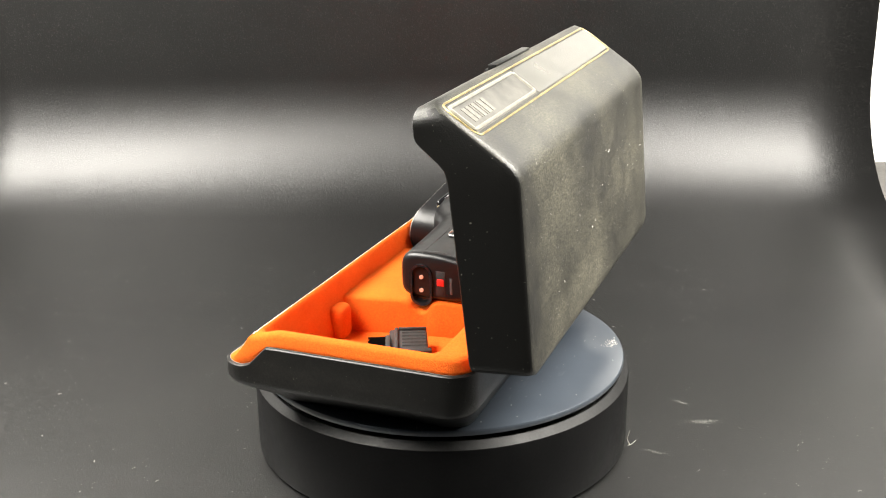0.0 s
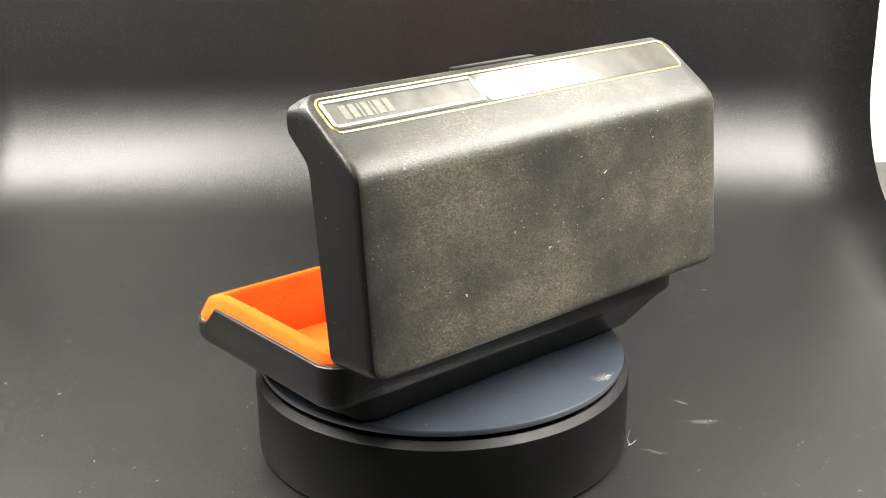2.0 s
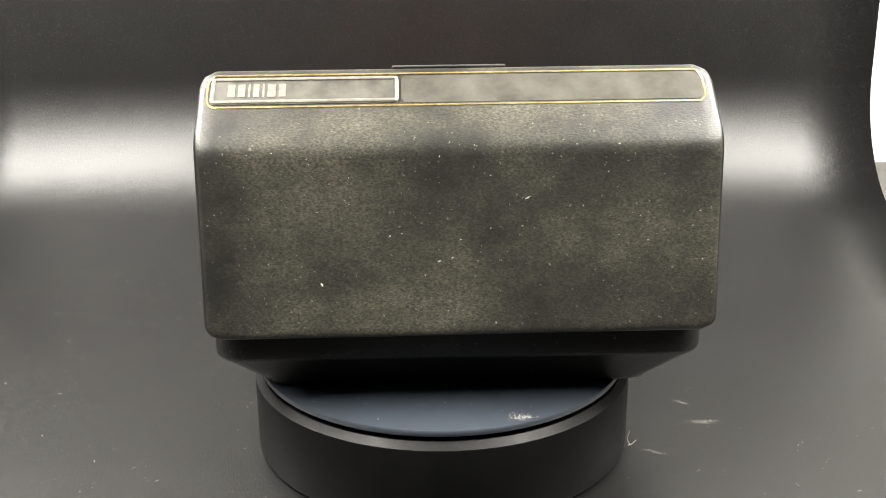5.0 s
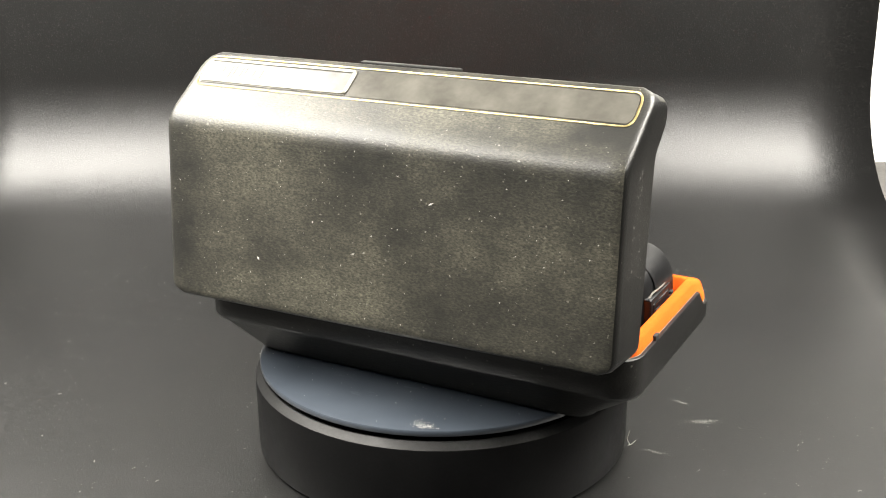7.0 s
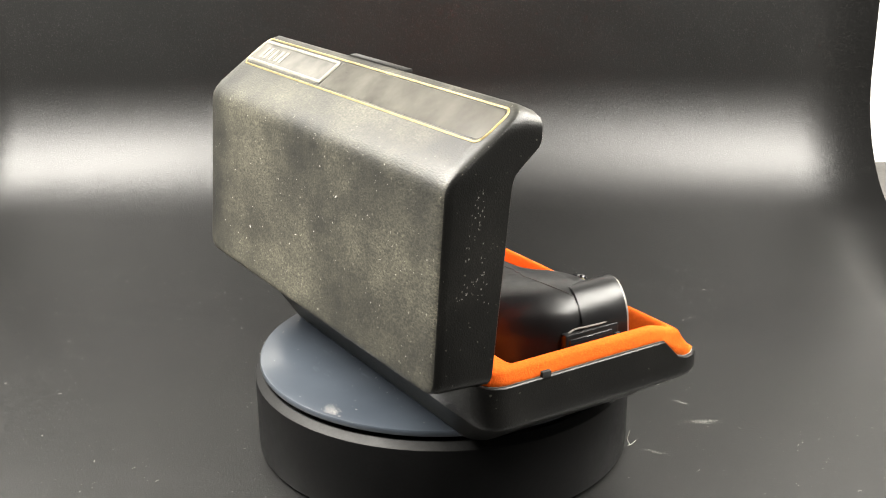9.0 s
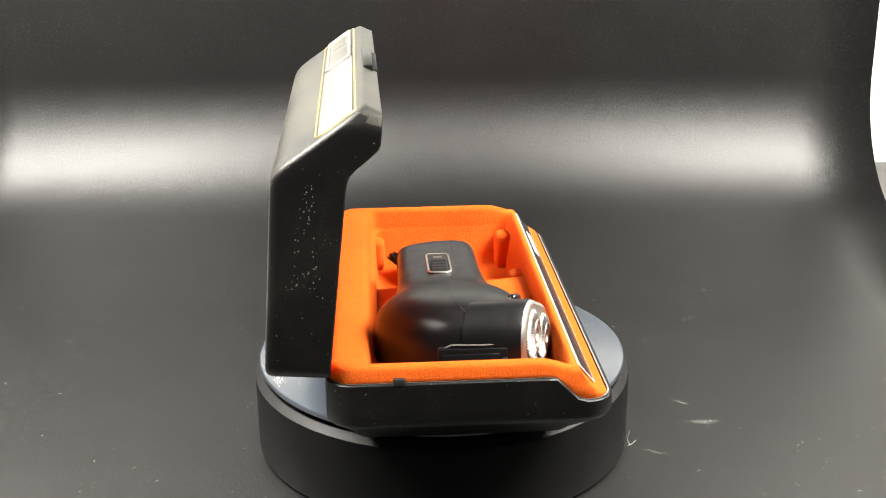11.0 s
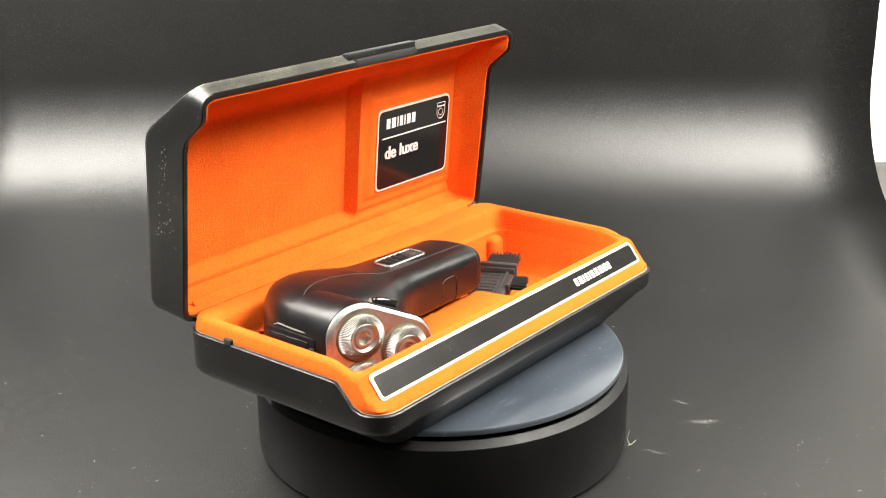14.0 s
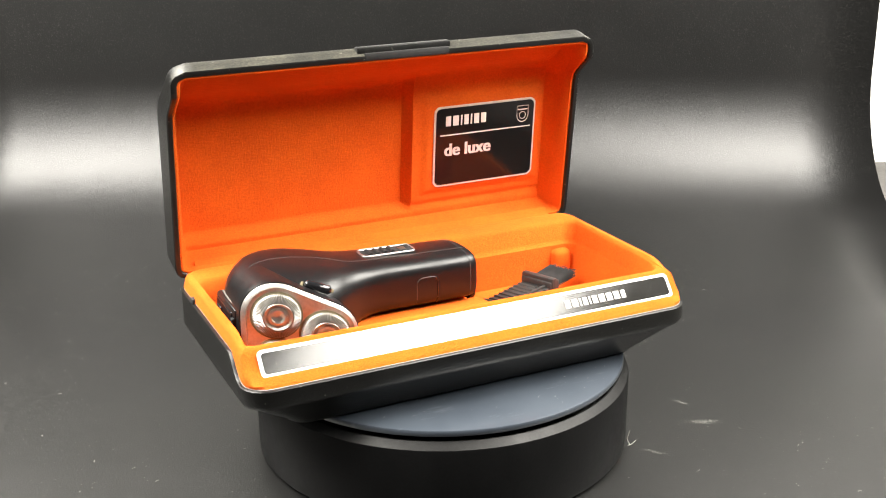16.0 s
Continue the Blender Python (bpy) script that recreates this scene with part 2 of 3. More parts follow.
part("rim", loft([circle(r, z) for r, z in ((79.7, 32.1), (77.0, 34.6), (76.4, 34.6), (76.2, 33.5), (76.0, 24.0))], 0), RIM_BLACK, turntable, "dark grey bevelled rim")
part("well", loft([circle(r, z) for r, z in ((76.0, 24.0), (30.0, 24.0))], 0, False, True), DARK, turntable)
bm = block(79.2, 81.4, -2, 2, 11, 16, 0.5, 0)
switch = part("switch", bm, DARK, turntable)
switch.matrix_basis = pose(0, 0, 0.0, 0, 0, 8)
platter = part("platter", loft([circle(r, z) for r, z in ((30, 36.0), (76.6, 36.4), (77.4, 36.8), (77.7, 37.6), (77.7, 38.6), (77.4, 39.1), (76.8, DECK), (40, DECK))], 0, False, True),
               PLATTER, turntable, "glossy blue-black turning plate with pale smears")


# ---- the case, lower half ----
BX0, BX1, BY0, BY1 = -101.6, 89.8, -54.6, 46.0


def lip_line(y):
    t = max(0.0, min(1.0, (-33.5 - y) / 8.5))
    return 70.3 - 8.7 * t


def ring_at(inset, z, r=8.0):
    return [(x, y, z) for x, y in outline(BX0 + inset, BX1 - inset, BY0 + inset, BY1 - inset, max(1.0, r - inset), 6, 22)]


def lip_ring(inset, dz, r=8.0):
    return [(x, y, lip_line(y) + dz) for x, y, z in ring_at(inset, 0, r)]


case = thing("shaver_case", "open black plastic shaver case lined with orange velvet on the turntable", "case")
def foot_ring(ix, front, back, z, r):
    return [(x, y, z) for x, y in outline(BX0 + ix, BX1 - ix, BY0 + front, BY1 - back, r, 6, 22)]


part("lower_shell", loft([foot_ring(21.0, 13.0, 10.0, DECK + 0.3, 7), foot_ring(19.5, 11.5, 8.5, 40.2, 8), foot_ring(18.3, 10.4, 7.6, 41.6, 9), foot_ring(2.4, 2.6, 2.6, 52.4, 10), foot_ring(0.8, 0.9, 0.9, 53.8, 10), foot_ring(0, 0, 0, 55.6, 10), ring_at(0, 60, 10),
                          lip_ring(0.0, -0.4, 10), lip_ring(0.4, 0.0, 10), lip_ring(1.8, 0.0, 10), lip_ring(2.2, -6.0, 10)], DECK, True), SHELL_BLACK, case, "worn black plastic lower shell")
part("cut_edge", loft([lip_ring(1.1, -0.3, 10), lip_ring(1.15, 0.15, 10), lip_ring(1.6, 0.2, 10), lip_ring(1.9, -1.0, 10)]), EDGE, case, "pale grey cut edge of the lining")

TOP = 76.2


def front_line(z):
    return -47.9 + 0.80 * (z - 64.0) if z > 63.5 else -50.6 - 2.0 * (1 - ((z - 60.5) / 3.0) ** 2 if z < 63.5 else 0) * (1 if z > 60.4 else 0.6)


def lining_ring(s, inset, drop=0.0, dz=0.0):
    out = []
    for x, y, z in ring_at(1.7 + inset, 0, 10):
        base = lip_line(y) - 0.2
        zz = base + (TOP - 2.6 * smooth_step(-28, -40, y) - base) * s - drop
        if y < -28:
            k = smooth_step(-28, -46, y)
            lim = front_line(min(zz, TOP)) + inset * 0.35 - 0.8 * smooth_step(71.4, 72.2, zz)
            y = y + (max(y, lim) - y) * k
        out.append((x, y, zz + dz))
    return out


def inner_ring(x0, x1, y0, y1, z, r, dip=0.0):
    return [(x, y, z - dip * smooth_step(-28, -38, y)) for x, y in outline(x0, x1, y0, y1, r, 6, 22)]


rings = [lining_ring(0.0, 0.3, 1.0), lining_ring(0.0, -0.2), lining_ring(0.12, -0.6), lining_ring(0.3, -0.4), lining_ring(0.5, 0.0), lining_ring(0.72, 0.2), lining_ring(0.88, 0.8), lining_ring(0.97, 1.9), lining_ring(1.0, 3.2)]
rings += [inner_ring(-97.6, 84.4, -39.6, 33.2, 75.9, 5, 2.4), inner_ring(-96.8, 83.6, -39.0, 31.8, 75.2, 5, 2.4), inner_ring(-96.2, 83.0, -38.6, 30.8, 74.0, 5, 2.2),
          inner_ring(-95.4, 82.4, -38.2, 29.8, 67.5, 5), inner_ring(-95.0, 82.0, -38.0, 29.0, 66.2, 5), inner_ring(-94.4, 81.6, -37.8, 27.4, 65.6, 5),
          inner_ring(-93.4, 80.6, -35.8, 26.9, 54.0, 5), inner_ring(-88.0, 77.0, -35.6, 26.6, 49.5, 6), inner_ring(-86.5, 75.5, -32.0, 24.5, 48.5, 5)]
part("lower_lining", loft(rings, DECK, False, True), ORANGE, case, "orange velvet lining of the tray")


def plateau():
    """Raised floor under the handle; its top dips in a round channel for the plug."""
    line = [(-38.0, 64.0), (-12.6, 64.0), (-10.4, 63.7), (-9.0, 62.6), (-8.2, 61.0), (-7.2, 59.6), (-5.6, 58.9), (-4.0, 58.9), (-2.4, 59.6), (-1.4, 61.0), (-0.6, 62.6), (0.8, 63.7), (3.0, 64.0), (30.0, 64.0)]

    def edge_x(y):
        return 16.6 - 0.135 * (y + 38.0) + 2.0 * smooth_step(-18, -38, y)

    def row(inset, drop, x=None):
        return [(edge_x(y) - inset if x is None else x, y, z - drop) for y, z in line]

    bm = bmesh.new()
    rows = [verts_mm(bm, r, DECK) for r in (row(0, 0, -48.0), row(14.0, 0), row(2.0, 0), row(1.0, 0.25), row(0.35, 0.8), row(0.0, 1.8), [(x - 0.0, y, 48.2) for x, y, z in row(0.0, 0)])]
    for a, b in zip(rows, rows[1:]):
        for k in range(len(line) - 1):
            bm.faces.new((a[k], a[k + 1], b[k + 1], b[k]))
    return bm


part("raised_floor", plateau(), ORANGE, case, "raised floor with a round channel", 60)
part("corner_pad", block(20.5, 31.5, -39.0, -31.5, 48.2, 63.4, 3.2, seg=4), ORANGE, case)
part("corner_pad", block(70, 79.8, 23.0, 30, 48.2, 64.0, 3.0, seg=4), ORANGE, case)
part("corner_pad", block(69, 79.6, -38, -30.5, 48.2, 66.0, 2.8, seg=4), ORANGE, case)
cloth = [(36.0, 75.8), (39.0, 76.2), (41.6, 75.6), (43.6, 74.6), (45.6, 74.4), (47.6, 75.4), (49.6, 77.6)]
part("hinge_cloth", loft([[(x, y, z) for y, z in cloth] + [(x, y, z - 1.6) for y, z in cloth[::-1]] for x in (-92.5, -92.0, -60.0, -20.0, 20.0, 60.0, 79.5, 80.0)], DECK, True, True), ORANGE, case, "orange velvet strip over the hinge")
part("hinge", tube([(-92, 43.2, 71.0), (80, 43.2, 71.0)], 1.7, sides=10), DARK, case, "black hinge barrel")
part("clip", block(-101.6, -99.4, 18.5, 22.5, 68.5, 72.2, 0.4), DARK, case, "small black clip slot")


# label on the sloping front
def slope_pt(x, s, off):
    """s: 0 at the lower edge, 1 at the upper edge of the label."""
    y, z = -47.9 + 6.1 * s, 64.2 + 7.6 * s
    return (x, y - 0.789 * off, z + 0.615 * off)


def patch(fn, x0, x1, s0, s1, r, off, thick=0.3, mm=9.7, lift=DECK):
    """A thin rounded plate on a sloping face."""
    pts = [(px, py / mm) for px, py in outline(x0, x1, s0 * mm, s1 * mm, r, 4, 2)]
    return loft([[fn(x, s, off - thick) for x, s in pts], [fn(x, s, off) for x, s in pts]], lift, False, True)


front_label = part("front_label", patch(slope_pt, -94.0, 84.6, -0.04, 1.04, 2.0, 0.55), SILVER, case, "silver border round a black strip")
part("strip", patch(slope_pt, -92.6, 83.2, 0.09, 0.91, 1.2, 0.75), FOIL, front_label, "glossy black strip")


WIDE = {7: (1, 1.1, 0.5, 0.9, 0.5, 1, 1), 10: (1, 1.1, 0.5, 0.9, 0.5, 1, 1.1, 1.1, 1.1, 0.9)}


def bars(fn, x0, x1, s0, s1, count, off, material, parent):
    """A row of upright bars that stand for a trade name."""
    unit, x = (x1 - x0) / sum(WIDE[count]), x0
    for w in WIDE[count]:
        a, b = x + 0.15 * unit, x + (w - 0.15) * unit
        x += w * unit
        quad = ((a, s0), (b, s0), (b, s1), (a, s1))
        part("bar", loft([[fn(u, v, off - 0.2) for u, v in quad], [fn(u, v, off) for u, v in quad]], DECK, False, True), material, parent, "", 0)


bars(slope_pt, 33.0, 62.5, 0.32, 0.66, 10, 0.95, WHITE_INK, front_label)

# ---- the lid ----
LX, LHX, LH = -6.1, 95.9, 92.0
FRONT = ((-0.3, 48.5, 45.6), (0.0, 45.2, 71.4), (0.745, 37.2, 140.0), (0.79, 36.0, 144.0), (0.885, 25.8, 152.4), (1.0, 25.0, 162.4), (1.3, 24.4, 190.0))
BACK = ((-0.3, 69.3, 44.5), (0.0, 67.2, 72.4), (0.775, 61.5, 144.5), (1.0, 31.0, 165.4), (1.3, -9.6, 193.0))


def along(table, h, w):
    y = z = 0.0
    for k in (-1, -0.5, 0, 0.5, 1):
        for (h0, y0, z0), (h1, y1, z1) in zip(table, table[1:]):
            q = h + k * w
            if h0 <= q <= h1:
                t = (q - h0) / (h1 - h0)
                y, z = y + (y0 + (y1 - y0) * t) / 5, z + (z0 + (z1 - z0) * t) / 5
                break
    return y, z


def lid_pt(x, h, q):
    """q: 0 at the opening, 1 at the outer back."""
    (fy, fz), (by, bz) = along(FRONT, h, 0.012), along(BACK, h, 0.035)
    return (LX + (x - LX) * (1 - 0.017 * q), fy + (by - fy) * q, fz + (bz - fz) * q)


def lid_grid(inset, nu=40, nv=40, r=6.0):
    """Rows of points over a rounded rectangle: (x, height 0..1)."""
    hx, hy, r = LHX - inset, LH / 2 - inset, max(1.0, r - inset)
    rows = []
    for j in range(nv + 1):
        v = -math.cos(math.pi * j / nv) * 0.35 + (2 * j / nv - 1) * 0.65
        y = v * hy
        over = max(0.0, abs(y) - (hy - r))
        ext = hx - r + math.sqrt(max(0.0, r * r - over * over))
        rows.append([(LX + ext * (2 * i / nu - 1), (y + LH / 2) / LH) for i in range(nu + 1)])
    return rows


def border(rows):
    b = list(rows[0]) + [r[-1] for r in rows[1:]] + list(rows[-1][-2::-1]) + [r[0] for r in rows[-2:0:-1]]
    return b


def tray(rims, grid_inset, depth_fn, nu=40, nv=40):
    """Rings from the opening inwards, closed with a grid."""
    bm = bmesh.new()
    rings = [verts_mm(bm, [lid_pt(x, h, q) for x, h in border(lid_grid(i, nu, nv))], DECK) for i, q in rims]
    rows = lid_grid(grid_inset, nu, nv)
    g = [verts_mm(bm, [lid_pt(x, h, depth_fn(x, h)) for x, h in row], DECK) for row in rows]
    rings.append(border(g))
    n = len(rings[0])
    for a, b in zip(rings, rings[1:]):
        for k in range(n):
            bm.faces.new((a[k], a[(k + 1) % n], b[(k + 1) % n], b[k]))
    for a, b in zip(g, g[1:]):
        for i in range(len(a) - 1):
            bm.faces.new((a[i], a[i + 1], b[i + 1], b[i]))
    return bm


lid = part("lid", tray(((2.4, 0.16), (2.4, 0.02), (2.0, 0.0), (0.4, 0.0), (0.0, 0.02), (0.0, 0.5), (0.0, 0.86), (0.35, 0.94), (1.1, 0.98)), 2.6, lambda x, h: 1.0), LID_BLACK, case, "dusty black grained lid shell")
lid.data.materials.append(SHELL_BLACK)
for f in lid.data.polygons[:len(lid.data.polygons) - 1600 - 160]:
    f.material_index = 0 if f.normal.z > 0.6 and f.center.z > 0.1 else 1


def lid_depth(x, h):
    """Lining floor: a pad for the card, a shallow well beside it, a step along the hinge."""
    well = 0.90
    q = well - (well - 0.655) * smooth_step(10.0, 13.5, x) * smooth_step(0.84, 0.76, h) * smooth_step(0.10, 0.16, h) * smooth_step(88, 83, x)
    q -= 0.05 * smooth_step(17.0, 20.0, x) * smooth_step(82.0, 79.0, x) * smooth_step(0.185, 0.215, h) * smooth_step(0.71, 0.68, h)
    q -= 0.26 * smooth_step(0.15, 0.10, h)
    q -= 0.16 * smooth_step(0.76, 0.86, h)
    return q


lining = part("lid_lining", tray(((2.2, 0.10), (2.5, 0.06), (3.3, 0.06), (3.9, 0.12), (4.6, 0.40), (5.6, 0.52)), 7.5, lid_depth, 110, 80), ORANGE, case, "orange velvet lining of the lid")


# card in the lid
def card_pt(x, s, off):
    """s: millimetres up from the card's lower edge."""
    t = s / 38.0
    return (x, 57.0 - 3.6 * t - off, 92.9 + 38.4 * t - 0.09 * off)


def card_mat(rect, r, off, thick):
    pts = outline(*rect, r, 5, 2)
    return loft([[card_pt(x, s, off - thick) for x, s in pts], [card_pt(x, s, off) for x, s in pts]], DECK, False, True)


card = part("card", card_mat((23.0, 76.0, 0.0, 38.0), 3.0, 1.0, 3.0), SILVER, case, "silver-edged printed card in the lid")
part("card_face", card_mat((23.9, 75.1, 0.9, 37.1), 2.4, 1.2, 0.4), CARD, card, "glossy black card face")
part("rule", card_mat((26.0, 73.5, 24.3, 24.8), 0.2, 1.4, 0.2), WHITE_INK, card)
bars(card_pt, 28.2, 50.0, 28.8, 33.4, 7, 1.4, WHITE_INK, card)


def shield():
    bm = bmesh.new()
    out = [(66.0, 34.5), (66.0, 29.6), (66.5, 28.2), (67.6, 27.2), (69.0, 26.8), (70.4, 27.2), (71.5, 28.2), (72.0, 29.6), (72.0, 34.5)]
    tube([card_pt(x, s, 1.35) for x, s in out], 0.22, True, sides=4, bm=bm)
    tube([card_pt(69.0 + 1.7 * math.cos(a * 0.5236), 30.0 + 1.7 * math.sin(a * 0.5236), 1.35) for a in range(12)], 0.16, True, sides=4, bm=bm)
    tube([card_pt(66.4, 32.8, 1.35), card_pt(71.6, 32.8, 1.35)], 0.3, sides=4, bm=bm)
    return bm


part("shield", shield(), WHITE_INK, card, "small white shield emblem")


def lettering(body, size, material, parent, m, squeeze=1.0, bold=0.0):
    cu = bpy.data.curves.new("lettering", "FONT")
    cu.body, cu.size, cu.extrude, cu.offset = body, size / 1000, 0.0001, bold / 1000
    ob = new("lettering", cu)
    bpy.context.view_layer.update()
    me = bpy.data.meshes.new_from_object(ob.evaluated_get(bpy.context.evaluated_depsgraph_get()))
    bpy.data.objects.remove(ob)
    bm = bmesh.new()
    bm.from_mesh(me)
    twin = me.copy()
    twin.transform(Matrix.Translation((0.00038, 0.0, 0.00004)))
    bm.from_mesh(twin)
    bm.to_mesh(me)
    bm.free()
    bpy.data.meshes.remove(twin)
    me.materials.clear()
    me.materials.append(material)
    ob = new("lettering", me)
    ob.parent, ob.matrix_basis = parent, m @ Matrix.Diagonal((squeeze, 1, 1, 1))
    return ob


p0 = card_pt(28.0, 14.8, 1.35)
lettering("de luxe", 8.2, PINK_INK, card, pose(p0[0] / 1000, p0[1] / 1000 - 0.0001, (p0[2] - DECK) / 1000, 95.4, 0, 0), 1.0, 0.11)

# badge lines on the sloped back of the lid
def lid_face(x, h, off):
    a, b = Vector(lid_pt(x, h - 0.01, 1)), Vector(lid_pt(x, h + 0.01, 1))
    d = (b - a).normalized()
    p = Vector(lid_pt(x, h, 1))
    return p + off * Vector((0, d.z, -d.y))


def lid_loop(x0, x1, h0, h1, r, off):
    return [lid_face(x, hh / 100, off) for x, hh in outline(x0, x1, h0 * 100, h1 * 100, r, 5, 8)]


part("badge_line", tube(lid_loop(-98.0, 86.4, 0.885, 0.982, 3.0, 0.0), 0.45, True), GOLD, lid, "tarnished gold outline")
part("badge_panel", loft([[lid_face(x, hh / 100, -0.2) for x, hh in outline(-97.2, 15.2, 89.2, 97.5, 2.4, 5, 8)], [lid_face(x, hh / 100, 0.18) for x, hh in outline(-97.2, 15.2, 89.2, 97.5, 2.4, 5, 8)]], DECK, False, True),
     plain("smoked_panel", (0.085, 0.081, 0.070), 0.17, vary=0.35, scale=60, spec=0.8), lid, "smooth dark strip rubbed with dust")
plate = part("badge_plate", loft([[lid_face(x, hh / 100, -0.2) for x, hh in outline(16.0, 85.2, 89.3, 97.4, 0.8, 3, 6)], [lid_face(x, hh / 100, 0.3) for x, hh in outline(16.0, 85.2, 89.3, 97.4, 0.8, 3, 6)]], DECK, False, True),
             plain("dull_nameplate", (0.085, 0.081, 0.070), 0.4, vary=0.4, scale=150, spec=0.6), lid, "black nameplate with a silver frame")
part("badge_frame", tube(lid_loop(16.6, 84.6, 0.900, 0.968, 0.8, 0.3), 0.75, True, sides=6), DULL, lid)
bars(lid_face, 57.0, 79.5, 0.914, 0.953, 7, 0.5, FADED, lid)
part("catch", block(-24.5, 18.0, 26.6, 30.2, 162.4, 165.7, 0.5), SHELL_BLACK, lid, "catch tab on the lid's edge")
part("catch_slot", block(-21.5, 16.5, 24.8, 27.0, 160.4, 163.4, 0.3), DARK, lid)

# the lid hangs a little askew on its hinge
SKEW = pose(LX / 1000, 0.045, 0) @ pose(0, 0, 0, 0, 0, 0.7) @ pose(-LX / 1000, -0.045, 0)
for ob in (lid, lining, card):
    ob.matrix_basis = SKEW

# ---- the shaver ----
shaver = thing("electric_shaver", "black three-headed electric shaver lying in the orange tray", "shaver", 64.0)
SB = 64.0
STATIONS = ((-93.4, -12, -1, 60, 73), (-93.0, -17, 3, 56, 79), (-91.8, -20.5, 7, 53, 83.8), (-89.4, -22.6, 11.5, 51, 87.4), (-86.0, -24.2, 16.5, 50, 89.2), (-81.0, -25.6, 23.0, 49.6, 90.6), (-75.0, -26.8, 27.2, 49.6, 91.0), (-67.0, -28.4, 29.4, 49.8, 90.6),
            (-60.0, -28.6, 28.4, 51, 89.6), (-54.0, -25.6, 24.6, 54, 88.9), (-48.0, -21.2, 22.2, 59, 87.6), (-42.0, -17.6, 20.4, 62.6, 86.7), (-36.0, -15.9, 19.4, 64.0, 86.2), (-30.0, -15.2, 19.0, 64.1, 85.9), (-18.0, -14.8, 18.6, 64.1, 85.2), (-4.0, -14.6, 18.4, 64.1, 84.8),
            (6.8, -14.5, 18.2, 64.1, 84.5), (9.0, -14.1, 17.8, 64.4, 84.4), (10.1, -13.2, 17.0, 65.2, 83.6), (10.6, -11.6, 15.4, 66.6, 82.2))


def station(x):
    for a, b in zip(STATIONS, STATIONS[1:]):
        if a[0] <= x <= b[0]:
            t = (x - a[0]) / (b[0] - a[0])
            return [p + (q - p) * t for p, q in zip(a[1:], b[1:])]
    return STATIONS[-1][1:] if x > 0 else STATIONS[0][1:]


def section_power(x):
    return 0.667 - 0.21 * smooth_step(-52, -26, x)


def body_pt(x, a, grow=0.0):
    """Point on the body: a runs round the section from the front (-y) up."""
    y0, y1, z0, z1 = station(x)
    e = section_power(x)
    c, s = -math.cos(a), math.sin(a)
    y = (y0 + y1) / 2 + ((y1 - y0) / 2 + grow) * math.copysign(abs(c) ** e, c)
    z = (z0 + z1) / 2 + ((z1 - z0) / 2 + grow) * math.copysign(abs(s) ** e, s)
    z -= 2.0 * max(0.0, (2 * y - y0 - y1) / (y1 - y0)) * max(0.0, s) * smooth_step(-60, -30, x)
    return (x, y, z)


XS = sorted({s[0] for s in STATIONS} | {s[0] * 0.5 + t[0] * 0.5 for s, t in zip(STATIONS, STATIONS[1:])})
body = part("body", loft([[body_pt(x, math.tau * k / 56) for k in range(56)] for x in XS], SB, True, True), SHAVER_BLACK, shaver, "satin black plastic body", 50)
s_mod = body.modifiers.new("round", "SMOOTH")
s_mod.factor, s_mod.iterations = 0.4, 4

def near_top(x, y, grow=0.0):
    """Point of the upper body over (x, y) on its front half."""
    y0, y1, z0, z1 = station(x)
    c = max(0.0, min(1.0, ((y0 + y1) / 2 - y) / ((y1 - y0) / 2)))
    return body_pt(x, math.acos(c ** (1 / section_power(x))), grow)


def on_side(x, z, grow=0.0):
    """Point of the front side of the body at a height."""
    y0, y1, z0, z1 = station(x)
    v = (z - (z0 + z1) / 2) / ((z1 - z0) / 2)
    return body_pt(x, math.copysign(math.asin(min(1.0, abs(v) ** (1 / section_power(x)))), v), grow)


# seam between the two half shells
SEAM = ((10.4, -4.6), (-12, -4.4), (-36, -5.6), (-44, -5.4), (-52, -2.4), (-60, 0.2), (-70, 1.0), (-80, 0.6), (-88, -0.8), (-91.5, -2.0))


def seam_y(x):
    for (xa, ya), (xb, yb) in zip(SEAM, SEAM[1:]):
        if xb <= x <= xa:
            return ya + (yb - ya) * smooth_step(xa, xb, x)
    return SEAM[-1][1]


part("seam", tube([near_top(10.4 - 1.5 * i, min(seam_y(10.4 - 1.5 * i), sum(station(10.4 - 1.5 * i)[:2]) / 2), -0.03) for i in range(68)], 0.13, lift=SB, sides=5),
     plain("seam_grey", (0.05, 0.048, 0.045), 0.6), body, "fine grey seam")
part("end_seam", tube([body_pt(6.6, math.tau * k / 48, -0.06) for k in range(48)], 0.14, True, lift=SB, sides=5), plain("seam_dark", (0.05, 0.05, 0.05), 0.6), body)

# slider switch on the upper side
slider = part("slider_switch", block(-35.2, -12.6, -1.6, 6.6, 83.5, 85.9, 0.5, SB), DARK, shaver, "black ribbed slider in a steel frame")
part("slider_frame", tube([(x, y, 86.2 - (x + 36) * 0.025) for x, y in outline(-35.4, -12.4, -1.9, 6.9, 2.0, 4, 4)], 0.42, True, lift=SB), STEEL, slider)
for i in range(4):
    part("rib", tube([(-31.6 + 3.2 * i, -0.4, 85.9), (-31.6 + 3.2 * i, 5.2, 85.9)], 1.0, lift=SB, sides=8), DARK, slider)
part("mark", block(-18.4, -15.4, 0.6, 4.2, 85.2, 86.05, 0.2, SB), SLOT, slider)

# head plate with three shaving heads
HEADS = ((-81.0, 78.5), (-64.4, 70.2), (-81.6, 60.4))


